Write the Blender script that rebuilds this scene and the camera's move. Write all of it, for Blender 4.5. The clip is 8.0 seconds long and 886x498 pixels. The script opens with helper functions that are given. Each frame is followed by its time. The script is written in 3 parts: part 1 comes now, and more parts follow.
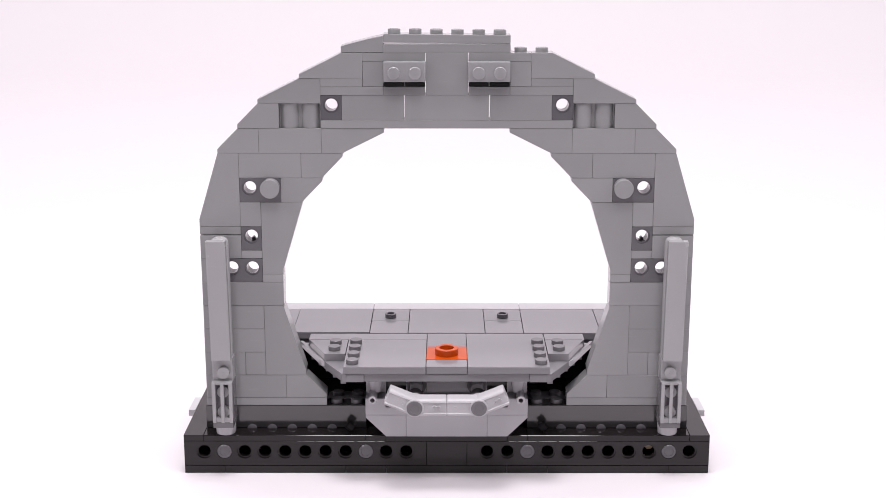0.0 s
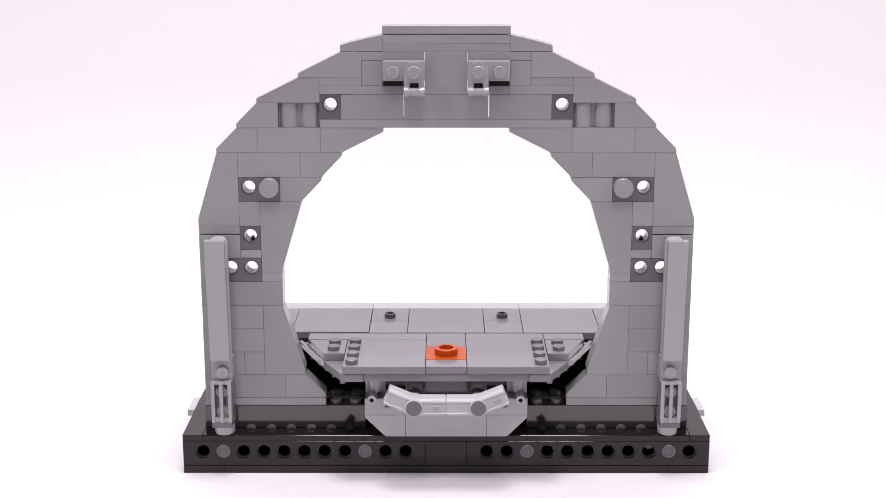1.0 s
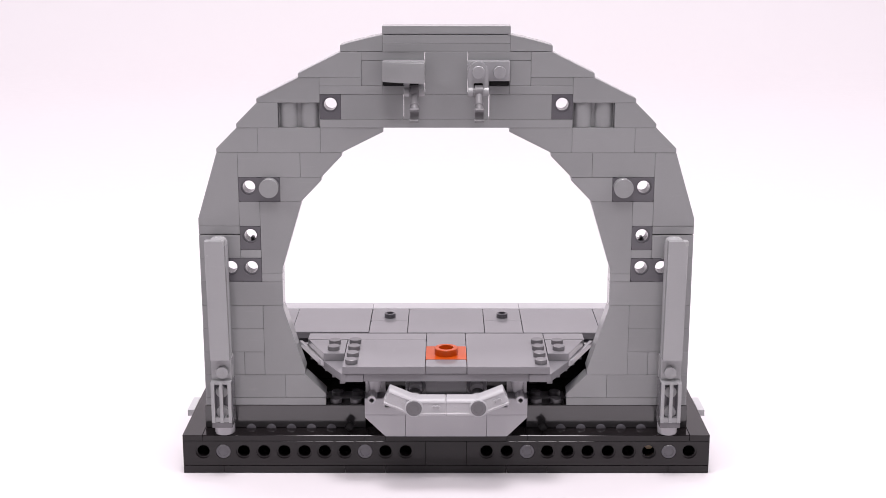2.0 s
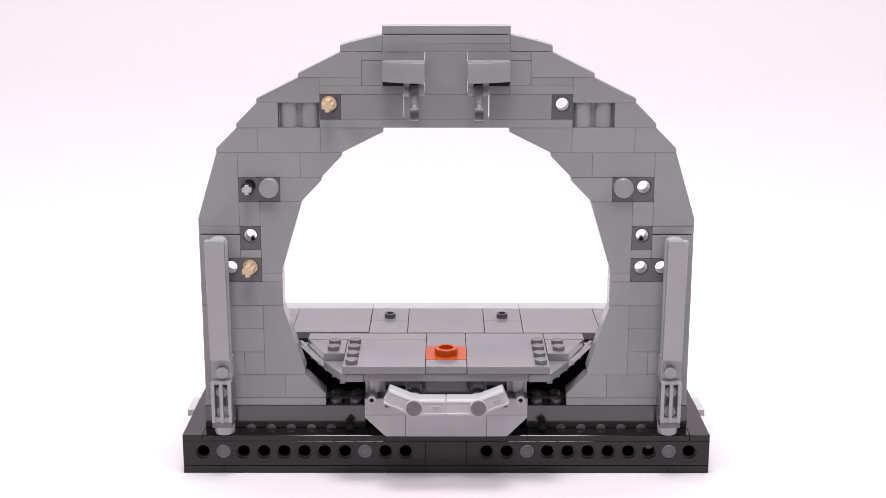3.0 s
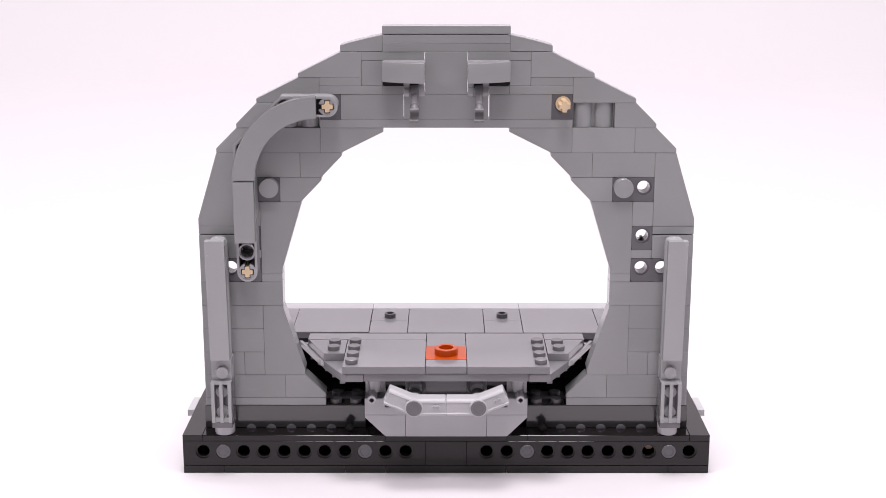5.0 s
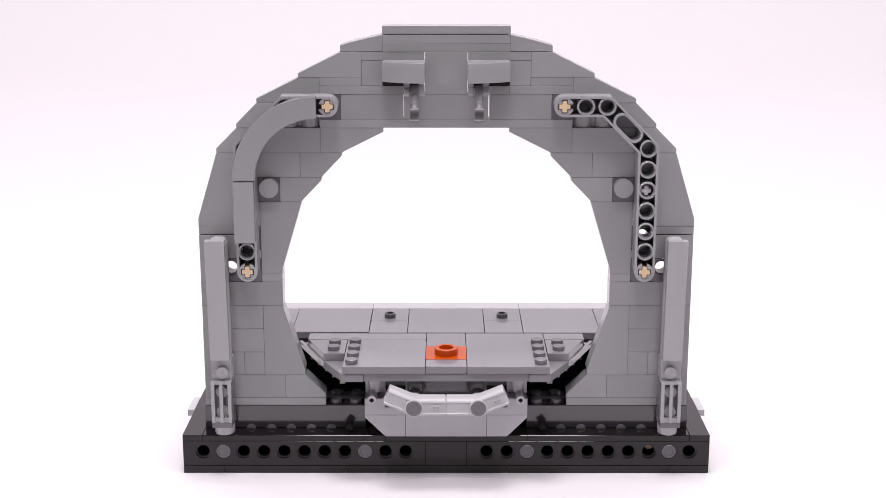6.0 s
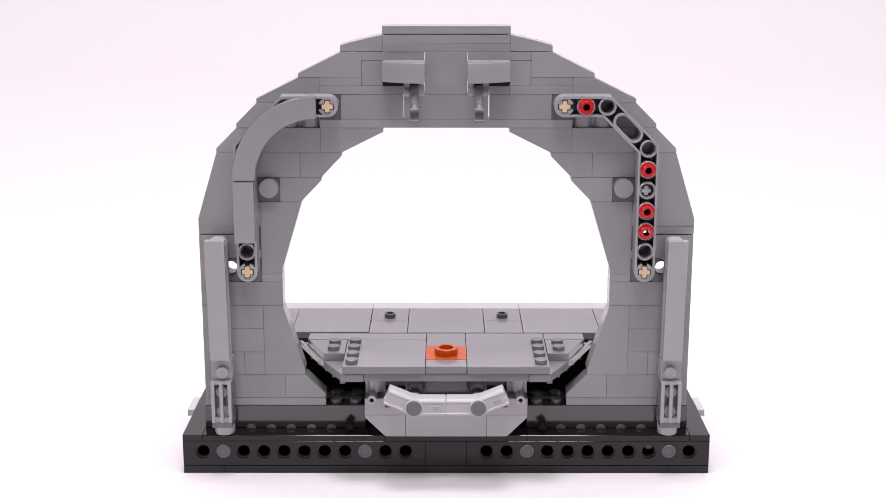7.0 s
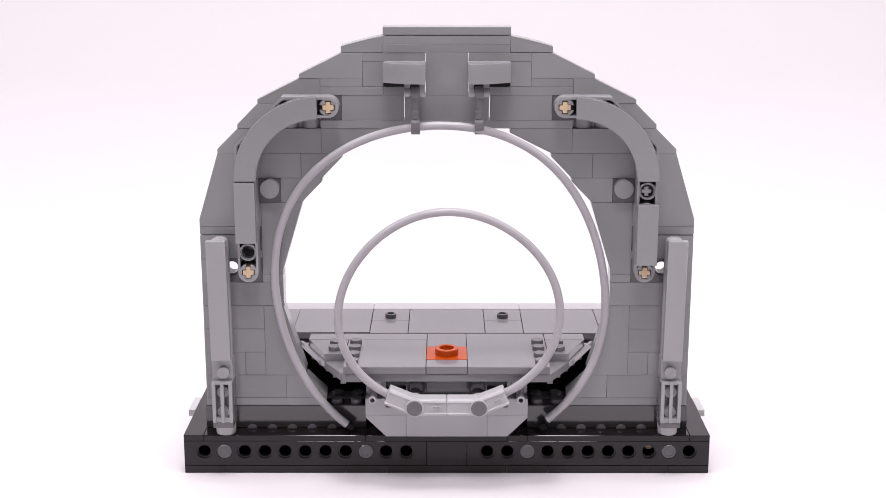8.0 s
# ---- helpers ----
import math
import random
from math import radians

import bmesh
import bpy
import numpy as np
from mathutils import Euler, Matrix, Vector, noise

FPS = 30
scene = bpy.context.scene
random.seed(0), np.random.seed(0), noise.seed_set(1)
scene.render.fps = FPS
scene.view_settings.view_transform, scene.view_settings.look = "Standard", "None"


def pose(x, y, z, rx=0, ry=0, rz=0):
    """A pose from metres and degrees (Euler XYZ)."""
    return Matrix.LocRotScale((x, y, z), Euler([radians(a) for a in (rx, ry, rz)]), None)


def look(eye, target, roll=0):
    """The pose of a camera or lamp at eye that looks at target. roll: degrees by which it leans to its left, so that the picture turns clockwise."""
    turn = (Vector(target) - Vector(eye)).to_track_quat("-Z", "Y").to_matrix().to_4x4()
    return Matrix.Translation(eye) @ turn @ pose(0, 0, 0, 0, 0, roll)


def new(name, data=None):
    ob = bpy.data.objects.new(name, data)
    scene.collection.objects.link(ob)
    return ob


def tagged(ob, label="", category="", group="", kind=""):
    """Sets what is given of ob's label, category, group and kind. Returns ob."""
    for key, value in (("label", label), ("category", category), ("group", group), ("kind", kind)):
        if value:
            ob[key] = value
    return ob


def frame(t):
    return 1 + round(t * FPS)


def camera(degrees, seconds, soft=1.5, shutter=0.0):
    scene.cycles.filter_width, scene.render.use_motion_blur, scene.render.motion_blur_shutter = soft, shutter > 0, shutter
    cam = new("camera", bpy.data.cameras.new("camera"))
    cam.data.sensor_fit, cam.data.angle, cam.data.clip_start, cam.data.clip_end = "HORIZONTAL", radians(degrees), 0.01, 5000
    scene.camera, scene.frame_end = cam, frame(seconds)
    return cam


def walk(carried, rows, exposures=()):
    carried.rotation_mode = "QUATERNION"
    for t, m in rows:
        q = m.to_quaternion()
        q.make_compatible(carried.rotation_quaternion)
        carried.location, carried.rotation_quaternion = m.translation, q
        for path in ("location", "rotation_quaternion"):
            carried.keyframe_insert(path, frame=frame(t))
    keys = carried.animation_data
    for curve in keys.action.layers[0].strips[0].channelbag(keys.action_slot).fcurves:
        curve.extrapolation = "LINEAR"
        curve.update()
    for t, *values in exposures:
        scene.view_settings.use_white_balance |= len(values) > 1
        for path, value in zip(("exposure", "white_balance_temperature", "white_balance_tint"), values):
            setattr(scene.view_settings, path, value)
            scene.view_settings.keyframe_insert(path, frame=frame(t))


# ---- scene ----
cam = camera(35.1, 8.0, soft=0.6)
CAM = look((-0.00055, -0.52037, 0.22315), (-0.00306, 1.4190, -0.2654), 0)
SET_BACK = look((-0.00055, -0.52153, 0.22345), (-0.00386, 1.4190, -0.26475), 0)     # nudged between takes
walk(cam, [(0.0, SET_BACK), (0.6, SET_BACK), (0.8, CAM), (7.2, CAM), (7.4, SET_BACK), (8.0, SET_BACK)], exposures=[(0.0, 0.15, 6500, 10), (8.0, 0.15, 6500, 10)])

U, P = 0.008, 0.0032      # stud pitch and plate height
TABLE = -0.0002           # height of the table top

# ---- light: a white product-photo sweep under soft boxes ----
world = bpy.data.worlds.new("studio")
scene.world = world
world.use_nodes = True
world.node_tree.nodes["Background"].inputs[0].default_value = (1.0, 0.945, 0.99, 1)
world.node_tree.nodes["Background"].inputs[1].default_value = 0.12


def softbox(name, eye, target, sx, sy, watts, colour=(1, 0.941, 0.982)):
    d = bpy.data.lights.new(name, "AREA")
    d.shape, d.size, d.size_y, d.energy, d.color = "RECTANGLE", sx, sy, watts, colour
    ob = new(name, d)
    ob.matrix_basis = look(eye, target)
    return ob


softbox("softbox_top", (0.0, -0.04, 1.15), (0, -0.04, 0.05), 0.30, 0.22, 7.2)
softbox("softbox_front", (0.0, -0.44, 1.05), (0, 0.0, 0.08), 0.34, 0.26, 4.3)
softbox("softbox_left", (-0.76, -0.36, 0.95), (0, 0, 0.06), 0.32, 0.32, 3.9)
softbox("softbox_right", (0.76, -0.36, 0.95), (0, 0, 0.06), 0.32, 0.32, 3.9)
softbox("softbox_back", (0.0, 1.0, 1.3), (0, 1.3, 0.0), 4.5, 0.8, 32.0)


# ---- materials ----
def plastic(name, colour, rough=0.12, spread=0.06, bump=0.02, gloss=0.5, scuff=0.0):
    m = bpy.data.materials.new(name)
    m.use_nodes = True
    n, l = m.node_tree.nodes, m.node_tree.links
    b = n["Principled BSDF"]
    tc = n.new("ShaderNodeTexCoord")
    info = n.new("ShaderNodeObjectInfo")
    big = n.new("ShaderNodeTexNoise")
    big.inputs["Scale"].default_value, big.inputs["Detail"].default_value = 90, 4
    fine = n.new("ShaderNodeTexNoise")
    fine.inputs["Scale"].default_value, fine.inputs["Detail"].default_value = 1400, 3
    l.new(tc.outputs["Object"], big.inputs["Vector"])
    l.new(tc.outputs["Object"], fine.inputs["Vector"])
    mul = n.new("ShaderNodeMath")
    mul.operation = "MULTIPLY_ADD"
    mul.inputs[1].default_value, mul.inputs[2].default_value = spread, 1 - spread / 2
    l.new(info.outputs["Random"], mul.inputs[0])
    mul2 = n.new("ShaderNodeMath")
    mul2.operation = "MULTIPLY_ADD"
    mul2.inputs[1].default_value = spread
    l.new(big.outputs["Fac"], mul2.inputs[0])
    l.new(mul.outputs[0], mul2.inputs[2])
    mix = n.new("ShaderNodeVectorMath")
    mix.operation = "SCALE"
    mix.inputs[0].default_value = colour
    l.new(mul2.outputs[0], mix.inputs["Scale"])
    tint = mix.outputs[0]
    if scuff:      # thin pale handling scratches, in two crossing directions
        for turn, stretch in (((0.3, 0.6, 0.5), (90, 1300, 1100)), ((0.9, 0.25, 1.2), (1200, 110, 1300))):
            place = n.new("ShaderNodeMapping")
            place.inputs["Rotation"].default_value, place.inputs["Scale"].default_value = turn, stretch
            l.new(tc.outputs["Object"], place.inputs["Vector"])
            line = n.new("ShaderNodeTexNoise")
            line.inputs["Scale"].default_value, line.inputs["Detail"].default_value = 1.0, 2
            l.new(place.outputs[0], line.inputs["Vector"])
            cut = n.new("ShaderNodeMapRange")
            cut.inputs["From Min"].default_value, cut.inputs["From Max"].default_value = 0.66, 0.74
            cut.inputs["To Min"].default_value, cut.inputs["To Max"].default_value = 1.0, 1.0 + scuff
            l.new(line.outputs["Fac"], cut.inputs["Value"])
            lift = n.new("ShaderNodeVectorMath")
            lift.operation = "SCALE"
            l.new(tint, lift.inputs[0])
            l.new(cut.outputs[0], lift.inputs["Scale"])
            tint = lift.outputs[0]
    l.new(tint, b.inputs["Base Color"])
    rr = n.new("ShaderNodeMapRange")
    rr.inputs["To Min"].default_value, rr.inputs["To Max"].default_value = rough * 0.75, rough * 1.35
    l.new(big.outputs["Fac"], rr.inputs["Value"])
    l.new(rr.outputs[0], b.inputs["Roughness"])
    bp = n.new("ShaderNodeBump")
    bp.inputs["Strength"].default_value, bp.inputs["Distance"].default_value = bump, 0.0004
    l.new(fine.outputs["Fac"], bp.inputs["Height"])
    l.new(bp.outputs[0], b.inputs["Normal"])
    b.inputs["IOR"].default_value, b.inputs["Specular IOR Level"].default_value = 1.5, gloss
    return m


GREY = plastic("light_grey_plastic", (0.265, 0.267, 0.272), 0.11, 0.1, scuff=0.035)
DECK = plastic("stone_grey_plastic", (0.198, 0.192, 0.205), 0.11, scuff=0.03)
LINK = plastic("silvery_grey_plastic", (0.46, 0.452, 0.47), 0.42)
POSTGREY = plastic("pale_stone_grey_plastic", (0.33, 0.33, 0.338), 0.24, scuff=0.03)
BEAM = plastic("mid_light_grey_plastic", (0.315, 0.313, 0.325), 0.2, scuff=0.03)
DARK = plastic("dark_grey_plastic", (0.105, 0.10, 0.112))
DARK_PIN = plastic("mid_grey_plastic", (0.14, 0.134, 0.143), 0.22)
BLACK = plastic("black_plastic", (0.0130, 0.0108, 0.0116), 0.06, gloss=0.38)
# for the hose sockets, and for shade painted black under bracket, cover and clip
MATTE = plastic("matte_black_rubber", (0.012, 0.0115, 0.012), 0.65, gloss=0.15)
SMOKE = plastic("smoky_black_plastic", (0.038, 0.036, 0.038), 0.12, gloss=1.0)
HOOK = plastic("satin_grey_plastic", (0.165, 0.16, 0.168), 0.4)
PALE = plastic("pale_grey_plastic", (0.41, 0.40, 0.42), 0.12)
RED = plastic("red_plastic", (0.47, 0.009, 0.011), 0.12)
TAN = plastic("tan_plastic", (0.62, 0.47, 0.31), 0.25)
ORANGE = plastic("dark_orange_plastic", (0.47, 0.064, 0.004), 0.2, gloss=0.3)
HOSE = plastic("grey_hose_plastic", (0.40, 0.385, 0.41), 0.35)
SWEEP = plastic("white_sweep_paper", (0.67, 0.64, 0.663), 0.6, 0.015, 0.01)


# ---- mesh helpers ----
def mesh_of(bm, name, smooth=35):
    bmesh.ops.recalc_face_normals(bm, faces=bm.faces[:])
    for e in bm.edges:
        e.smooth = len(e.link_faces) == 2 and e.calc_face_angle(0) < radians(smooth)
    for f in bm.faces:       # broad flats stay flat between their rounded edges
        near = [g.calc_area() for e in f.edges if e.smooth for g in e.link_faces if g != f]
        f.smooth = smooth > 0 and bool(near) and max(near) > 0.2 * f.calc_area()
    me = bpy.data.meshes.new(name)
    bm.to_mesh(me)
    bm.free()
    return me


def part(name, bm, material, parent=None, label=""):
    ob = new(name, mesh_of(bm, name, 0 if name in ("beam", "holed_brick") else 35))
    ob.data.materials.append(material)
    if parent:
        ob.parent = parent
    if label:
        ob["label"] = label
    return ob


def thing(name, label, category, at=(0, 0, 0), group="", kind=""):
    e = new(name)
    e.location = at
    e.empty_display_size = 0.004
    return tagged(e, label, category, group, kind)


def prism(poly, y0, y1, bevel=0.00024, gap=0.00004, off=(0, 0, 0), skew=(0, 0)):
    """A block with the outline poly [(x studs, z plates)] from y0 to y1 (studs), its edges rounded."""
    bm = bmesh.new()
    cx = sum(a for a, _ in poly) / len(poly) * U
    cz = sum(b for _, b in poly) / len(poly) * P

    def shrink(v, c):
        return v - gap if v > c else v + gap
    front = [bm.verts.new((shrink(a * U, cx) - off[0], y0 * U - off[1] + skew[0] * (a * U - cx) + skew[1] * (b * P - cz), shrink(b * P, cz) - off[2])) for a, b in poly]
    back = [bm.verts.new((v.co.x, y1 * U - off[1], v.co.z)) for v in front]
    bm.faces.new(front)
    bm.faces.new(back[::-1])
    for i in range(len(poly)):
        j = (i + 1) % len(poly)
        bm.faces.new((front[j], front[i], back[i], back[j]))
    bmesh.ops.recalc_face_normals(bm, faces=bm.faces[:])
    if bevel:
        bmesh.ops.bevel(bm, geom=[e for e in bm.edges if e.calc_face_angle(0) > 0.35], offset=bevel, segments=2, profile=0.6, affect="EDGES", clamp_overlap=True)
    return bm


def rect(x0, x1, z0, z1):
    return [(x0, z0), (x1, z0), (x1, z1), (x0, z1)]


def block(x0, x1, y0, y1, z0, z1, bevel=0.00018, off=(0, 0, 0), gap=0.00004):
    return prism(rect(x0, x1, z0, z1), y0, y1, bevel, gap, off)


def slab(poly, z0, z1, bevel=0.00014, off=(0, 0, 0)):
    """A plate with the outline poly [(x, y)] in studs, from z0 to z1 plates."""
    bm = bmesh.new()
    lo = [bm.verts.new((a * U - off[0], b * U - off[1], z0 * P - off[2])) for a, b in poly]
    hi = [bm.verts.new((v.co.x, v.co.y, z1 * P - off[2])) for v in lo]
    bm.faces.new(lo[::-1])
    bm.faces.new(hi)
    for i in range(len(poly)):
        j = (i + 1) % len(poly)
        bm.faces.new((lo[i], lo[j], hi[j], hi[i]))
    bmesh.ops.recalc_face_normals(bm, faces=bm.faces[:])
    if bevel:
        bmesh.ops.bevel(bm, geom=[e for e in bm.edges if e.calc_face_angle(0) > 0.35], offset=bevel, segments=2, profile=0.6, affect="EDGES", clamp_overlap=True)
    return bm


def merge(bm, other):
    """Takes other's geometry into bm."""
    me = bpy.data.meshes.new("tmp")
    other.to_mesh(me)
    other.free()
    bm.from_mesh(me)
    bpy.data.meshes.remove(me)
    return bm


def lathe(profile, axis="Z", at=(0, 0, 0), n=28, closed=True):
    """Turns profile [(radius, height)] in metres round the axis at the place at (metres)."""
    bm = bmesh.new()
    rings = []
    for r, h in profile:
        if r < 1e-7:
            rings.append([bm.verts.new((0, 0, h))])
        else:
            rings.append([bm.verts.new((r * math.cos(2 * math.pi * i / n), r * math.sin(2 * math.pi * i / n), h)) for i in range(n)])
    pairs = list(zip(rings, rings[1:]))
    if closed:
        pairs.append((rings[-1], rings[0]))
    for a, b in pairs:
        if len(a) == 1 and len(b) == 1:
            continue
        for i in range(n):
            j = (i + 1) % n
            if len(a) == 1:
                bm.faces.new((a[0], b[i], b[j]))
            elif len(b) == 1:
                bm.faces.new((a[i], a[j], b[0]))
            else:
                bm.faces.new((a[i], a[j], b[j], b[i]))
    turn = {"Z": Matrix.Identity(4), "Y": Matrix.Rotation(radians(90), 4, "X"), "X": Matrix.Rotation(radians(90), 4, "Y")}[axis]
    bm.transform(Matrix.Translation(at) @ turn)      # axis Y: heights run towards -y
    return bm


def stud_bm(mark="bars"):
    """A stud 4.8 mm across and 1.7 mm high on z = 0, with the raised mark on its top: slanting bars, a small ring, or a worn flat."""
    bm = lathe([(0, 0), (0.0024, 0), (0.0024, 0.0015), (0.00236, 0.00162), (0.00225, 0.0017), (0, 0.0017)], closed=False, n=24)
    if mark == "bars":
        for i in range(4):
            x = -0.0012 + i * 0.0008
            merge(bm, slab([((x - 0.00018) / U, -0.0006 / U), ((x + 0.00018) / U, -0.0006 / U), ((x + 0.00034) / U, 0.0006 / U), ((x - 0.00002) / U, 0.0006 / U)], 0.5, 0.00186 / P, 0))
    elif mark == "ring":
        merge(bm, lathe([(0.0003, 0.0016), (0.0006, 0.0016), (0.0006, 0.0019), (0.0003, 0.0019)], n=16))
    return bm


def hollow_stud(r=0.0024, hole=0.0016, h=0.0018):
    return lathe([(r, 0), (r, h - 0.0002), (r - 0.0002, h), (hole, h), (hole, 0.0002), (0, 0.0002)], closed=False, n=28)


STUDS = {mark: mesh_of(stud_bm(mark), "stud") for mark in ("bars", "ring", "worn")}


def add_stud(x, y, z, material, parent, turn=None, spin=0.0, mark="bars"):
    """A stud part at (x, y) studs, z plates, upright or (turn='front') facing the front."""
    key = "stud_" + mark + material.name
    me = bpy.data.meshes.get(key)
    if me is None:
        me = STUDS[mark].copy()
        me.name = key
        me.materials.append(material)
    ob = new("stud", me)
    ob.parent = parent
    m = Matrix.Translation((x * U, y * U, z * P))
    if turn == "front":
        m = m @ Matrix.Rotation(radians(90), 4, "X")
    ob.matrix_basis = m @ Matrix.Rotation(spin, 4, "Z")
    return ob


def holed(x0, x1, z0, z1, y0, y1, holes, gap=0.00004, r=0.0024, rim=0.0030, sink=0.0008, off=(0, 0, 0), n=32):
    """A beam with round holes [(x studs, z plates)] through it from front to back, one in each cell of its length."""
    bm = bmesh.new()
    X0, X1, Z0, Z1 = x0 * U + gap, x1 * U - gap, z0 * P + gap, z1 * P - gap
    F, B = y0 * U, y1 * U
    xs = sorted(h[0] for h in holes)
    cuts = [X0] + [(a + b) / 2 * U for a, b in zip(xs, xs[1:])] + [X1]
    b = 0.00012
    for hx, hz in sorted(holes):
        i = xs.index(hx)
        a0, a1, cx, cz = cuts[i], cuts[i + 1], hx * U, hz * P
        e0, e1 = (b if i == 0 else 0), (b if i == len(xs) - 1 else 0)

        def border(k, inset):
            t = 2 * math.pi * (k + 0.5) / n
            dx, dz = math.cos(t), math.sin(t)
            lx = (a1 - e1 * inset - cx) if dx > 0 else (cx - a0 - e0 * inset)
            lz = (Z1 - b * inset - cz) if dz > 0 else (cz - Z0 - b * inset)
            s = min(lx / max(abs(dx), 1e-9), lz / max(abs(dz), 1e-9))
            return cx + dx * s, cz + dz * s
        loops = []
        for y, rad in ((F + b, None), (F, "in"), (F, rim), (F + sink, rim), (F + sink, r), (B - sink, r), (B - sink, rim), (B, rim), (B, "in"), (B - b, None)):
            loop = []
            for k in range(n):
                t = 2 * math.pi * (k + 0.5) / n
                if rad is None or rad == "in":
                    x, z = border(k, 1 if rad == "in" else 0)
                else:
                    x, z = cx + rad * math.cos(t), cz + rad * math.sin(t)
                loop.append(bm.verts.new((x - off[0], y - off[1], z - off[2])))
            loops.append(loop)
        for p, q in zip(loops, loops[1:]):
            for k in range(n):
                j = (k + 1) % n
                bm.faces.new((p[k], p[j], q[j], q[k]))
        # corner fill, front and back
        for y0c, loop in ((F, loops[1]), (B, loops[8])):
            for k in range(n):
                j = (k + 1) % n
                p, q = loop[k].co, loop[j].co
                if abs(p.x - q.x) > 1e-7 and abs(p.z - q.z) > 1e-7:
                    kx = max(p.x, q.x) if (p.x + q.x) / 2 + off[0] > cx else min(p.x, q.x)
                    kz = max(p.z, q.z) if (p.z + q.z) / 2 + off[2] > cz else min(p.z, q.z)
                    bm.faces.new((loop[k], loop[j], bm.verts.new((kx, y0c - off[1], kz))))
        # top, bottom and end skins
    bm2 = bmesh.new()
    for quad in (((X0, F + b, Z1), (X1, F + b, Z1), (X1, B - b, Z1), (X0, B - b, Z1)), ((X0, F + b, Z0), (X1, F + b, Z0), (X1, B - b, Z0), (X0, B - b, Z0)),
                 ((X0, F + b, Z0), (X0, F + b, Z1), (X0, B - b, Z1), (X0, B - b, Z0)), ((X1, F + b, Z0), (X1, F + b, Z1), (X1, B - b, Z1), (X1, B - b, Z0))):
        bm2.faces.new([bm2.verts.new((q[0] - off[0], q[1] - off[1], q[2] - off[2])) for q in quad])
    merge(bm, bm2)
    bmesh.ops.remove_doubles(bm, verts=bm.verts[:], dist=1e-6)
    return bm


def mirrored(poly, s):
    return poly if s < 0 else [(-a, b) for a, b in poly][::-1]


def capsule(path, r, n=12):
    """The outline of a bent bar: path [(x, z)] in metres widened by r, with round ends."""
    pts = [Vector(q) for q in path]
    right, left = [], []
    for i, q in enumerate(pts):
        if i == 0:
            d = (pts[1] - q).normalized()
            nrm, s = Vector((-d.y, d.x)), 1
        elif i == len(pts) - 1:
            d = (q - pts[i - 1]).normalized()
            nrm, s = Vector((-d.y, d.x)), 1
        else:
            d0, d1 = (q - pts[i - 1]).normalized(), (pts[i + 1] - q).normalized()
            n0, n1 = Vector((-d0.y, d0.x)), Vector((-d1.y, d1.x))
            nrm = (n0 + n1).normalized()
            s = 1 / max(nrm.dot(n0), 0.3)
        left.append(q + nrm * r * s)
        right.append(q - nrm * r * s)

    def arc(c, a, b):
        a0 = math.atan2(a.y - c.y, a.x - c.x)
        return [Vector((c.x + r * math.cos(a0 - math.pi * k / n), c.y + r * math.sin(a0 - math.pi * k / n))) for k in range(1, n)]
    return left + arc(pts[-1], left[-1], right[-1]) + right[::-1] + arc(pts[0], right[0], left[0])


def band(outer, inner, y0, y1):
    """A wall between two outlines of equal count, from y0 to y1 (metres)."""
    bm = bmesh.new()
    L = [[bm.verts.new((q.x, y, q.y)) for q in o] for o, y in ((outer, y0), (inner, y0), (inner, y1), (outer, y1))]
    k = len(outer)
    for a in range(4):
        A, B = L[a], L[(a + 1) % 4]
        for i in range(k):
            j = (i + 1) % k
            bm.faces.new((A[i], A[j], B[j], B[i]))
    return bm


def cross_ring(cx, cz, y0, y1, toward, r=0.0034, arm=0.00245, w=0.0011, slit=0.32, n=96):
    """A round end with a cross-shaped hole through it, split open in the direction toward (radians)."""
    outer, inner = [], []
    for k in range(n + 1):
        t = toward + slit + (2 * math.pi - 2 * slit) * k / n
        c, q = abs(math.cos(t)) + 1e-9, abs(math.sin(t)) + 1e-9
        d = max(min(arm / c, w / q), min(w / c, arm / q))
        outer.append((cx + r * math.cos(t), cz + r * math.sin(t)))
        inner.append((cx + d * math.cos(t), cz + d * math.sin(t)))
    bm = bmesh.new()
    L = [[bm.verts.new((x, y, z)) for x, z in o] for o, y in ((outer, y0), (inner, y0), (inner, y1), (outer, y1))]
    for i in range(4):
        A, B = L[i], L[(i + 1) % 4]
        for k in range(n):
            bm.faces.new((A[k], A[k + 1], B[k + 1], B[k]))
    bm.faces.new([q[0] for q in L])
    bm.faces.new([q[-1] for q in L][::-1])
    return bm


def filled(outer, y0, y1):
    bm = bmesh.new()
    A = [bm.verts.new((q.x, y0, q.y)) for q in outer]
    B = [bm.verts.new((q.x, y1, q.y)) for q in outer]
    bm.faces.new(A)
    bm.faces.new(B[::-1])
    for i in range(len(A)):
        j = (i + 1) % len(A)
        bm.faces.new((A[j], A[i], B[i], B[j]))
    return bm


def sweep(points, r, n=12):
    """A round hose of radius r along points (metres)."""
    bm = bmesh.new()
    rings = []
    for i, q in enumerate(points):
        d = (points[min(i + 1, len(points) - 1)] - points[max(i - 1, 0)]).normalized()
        side = d.cross(Vector((0, 1, 0))).normalized()
        up = side.cross(d).normalized()
        rings.append([bm.verts.new(q + (side * math.cos(2 * math.pi * k / n) + up * math.sin(2 * math.pi * k / n)) * r) for k in range(n)])
    for a, b in zip(rings, rings[1:]):
        for k in range(n):
            j = (k + 1) % n
            bm.faces.new((a[k], a[j], b[j], b[k]))
    bm.faces.new(rings[0][::-1])
    bm.faces.new(rings[-1])
    return bm


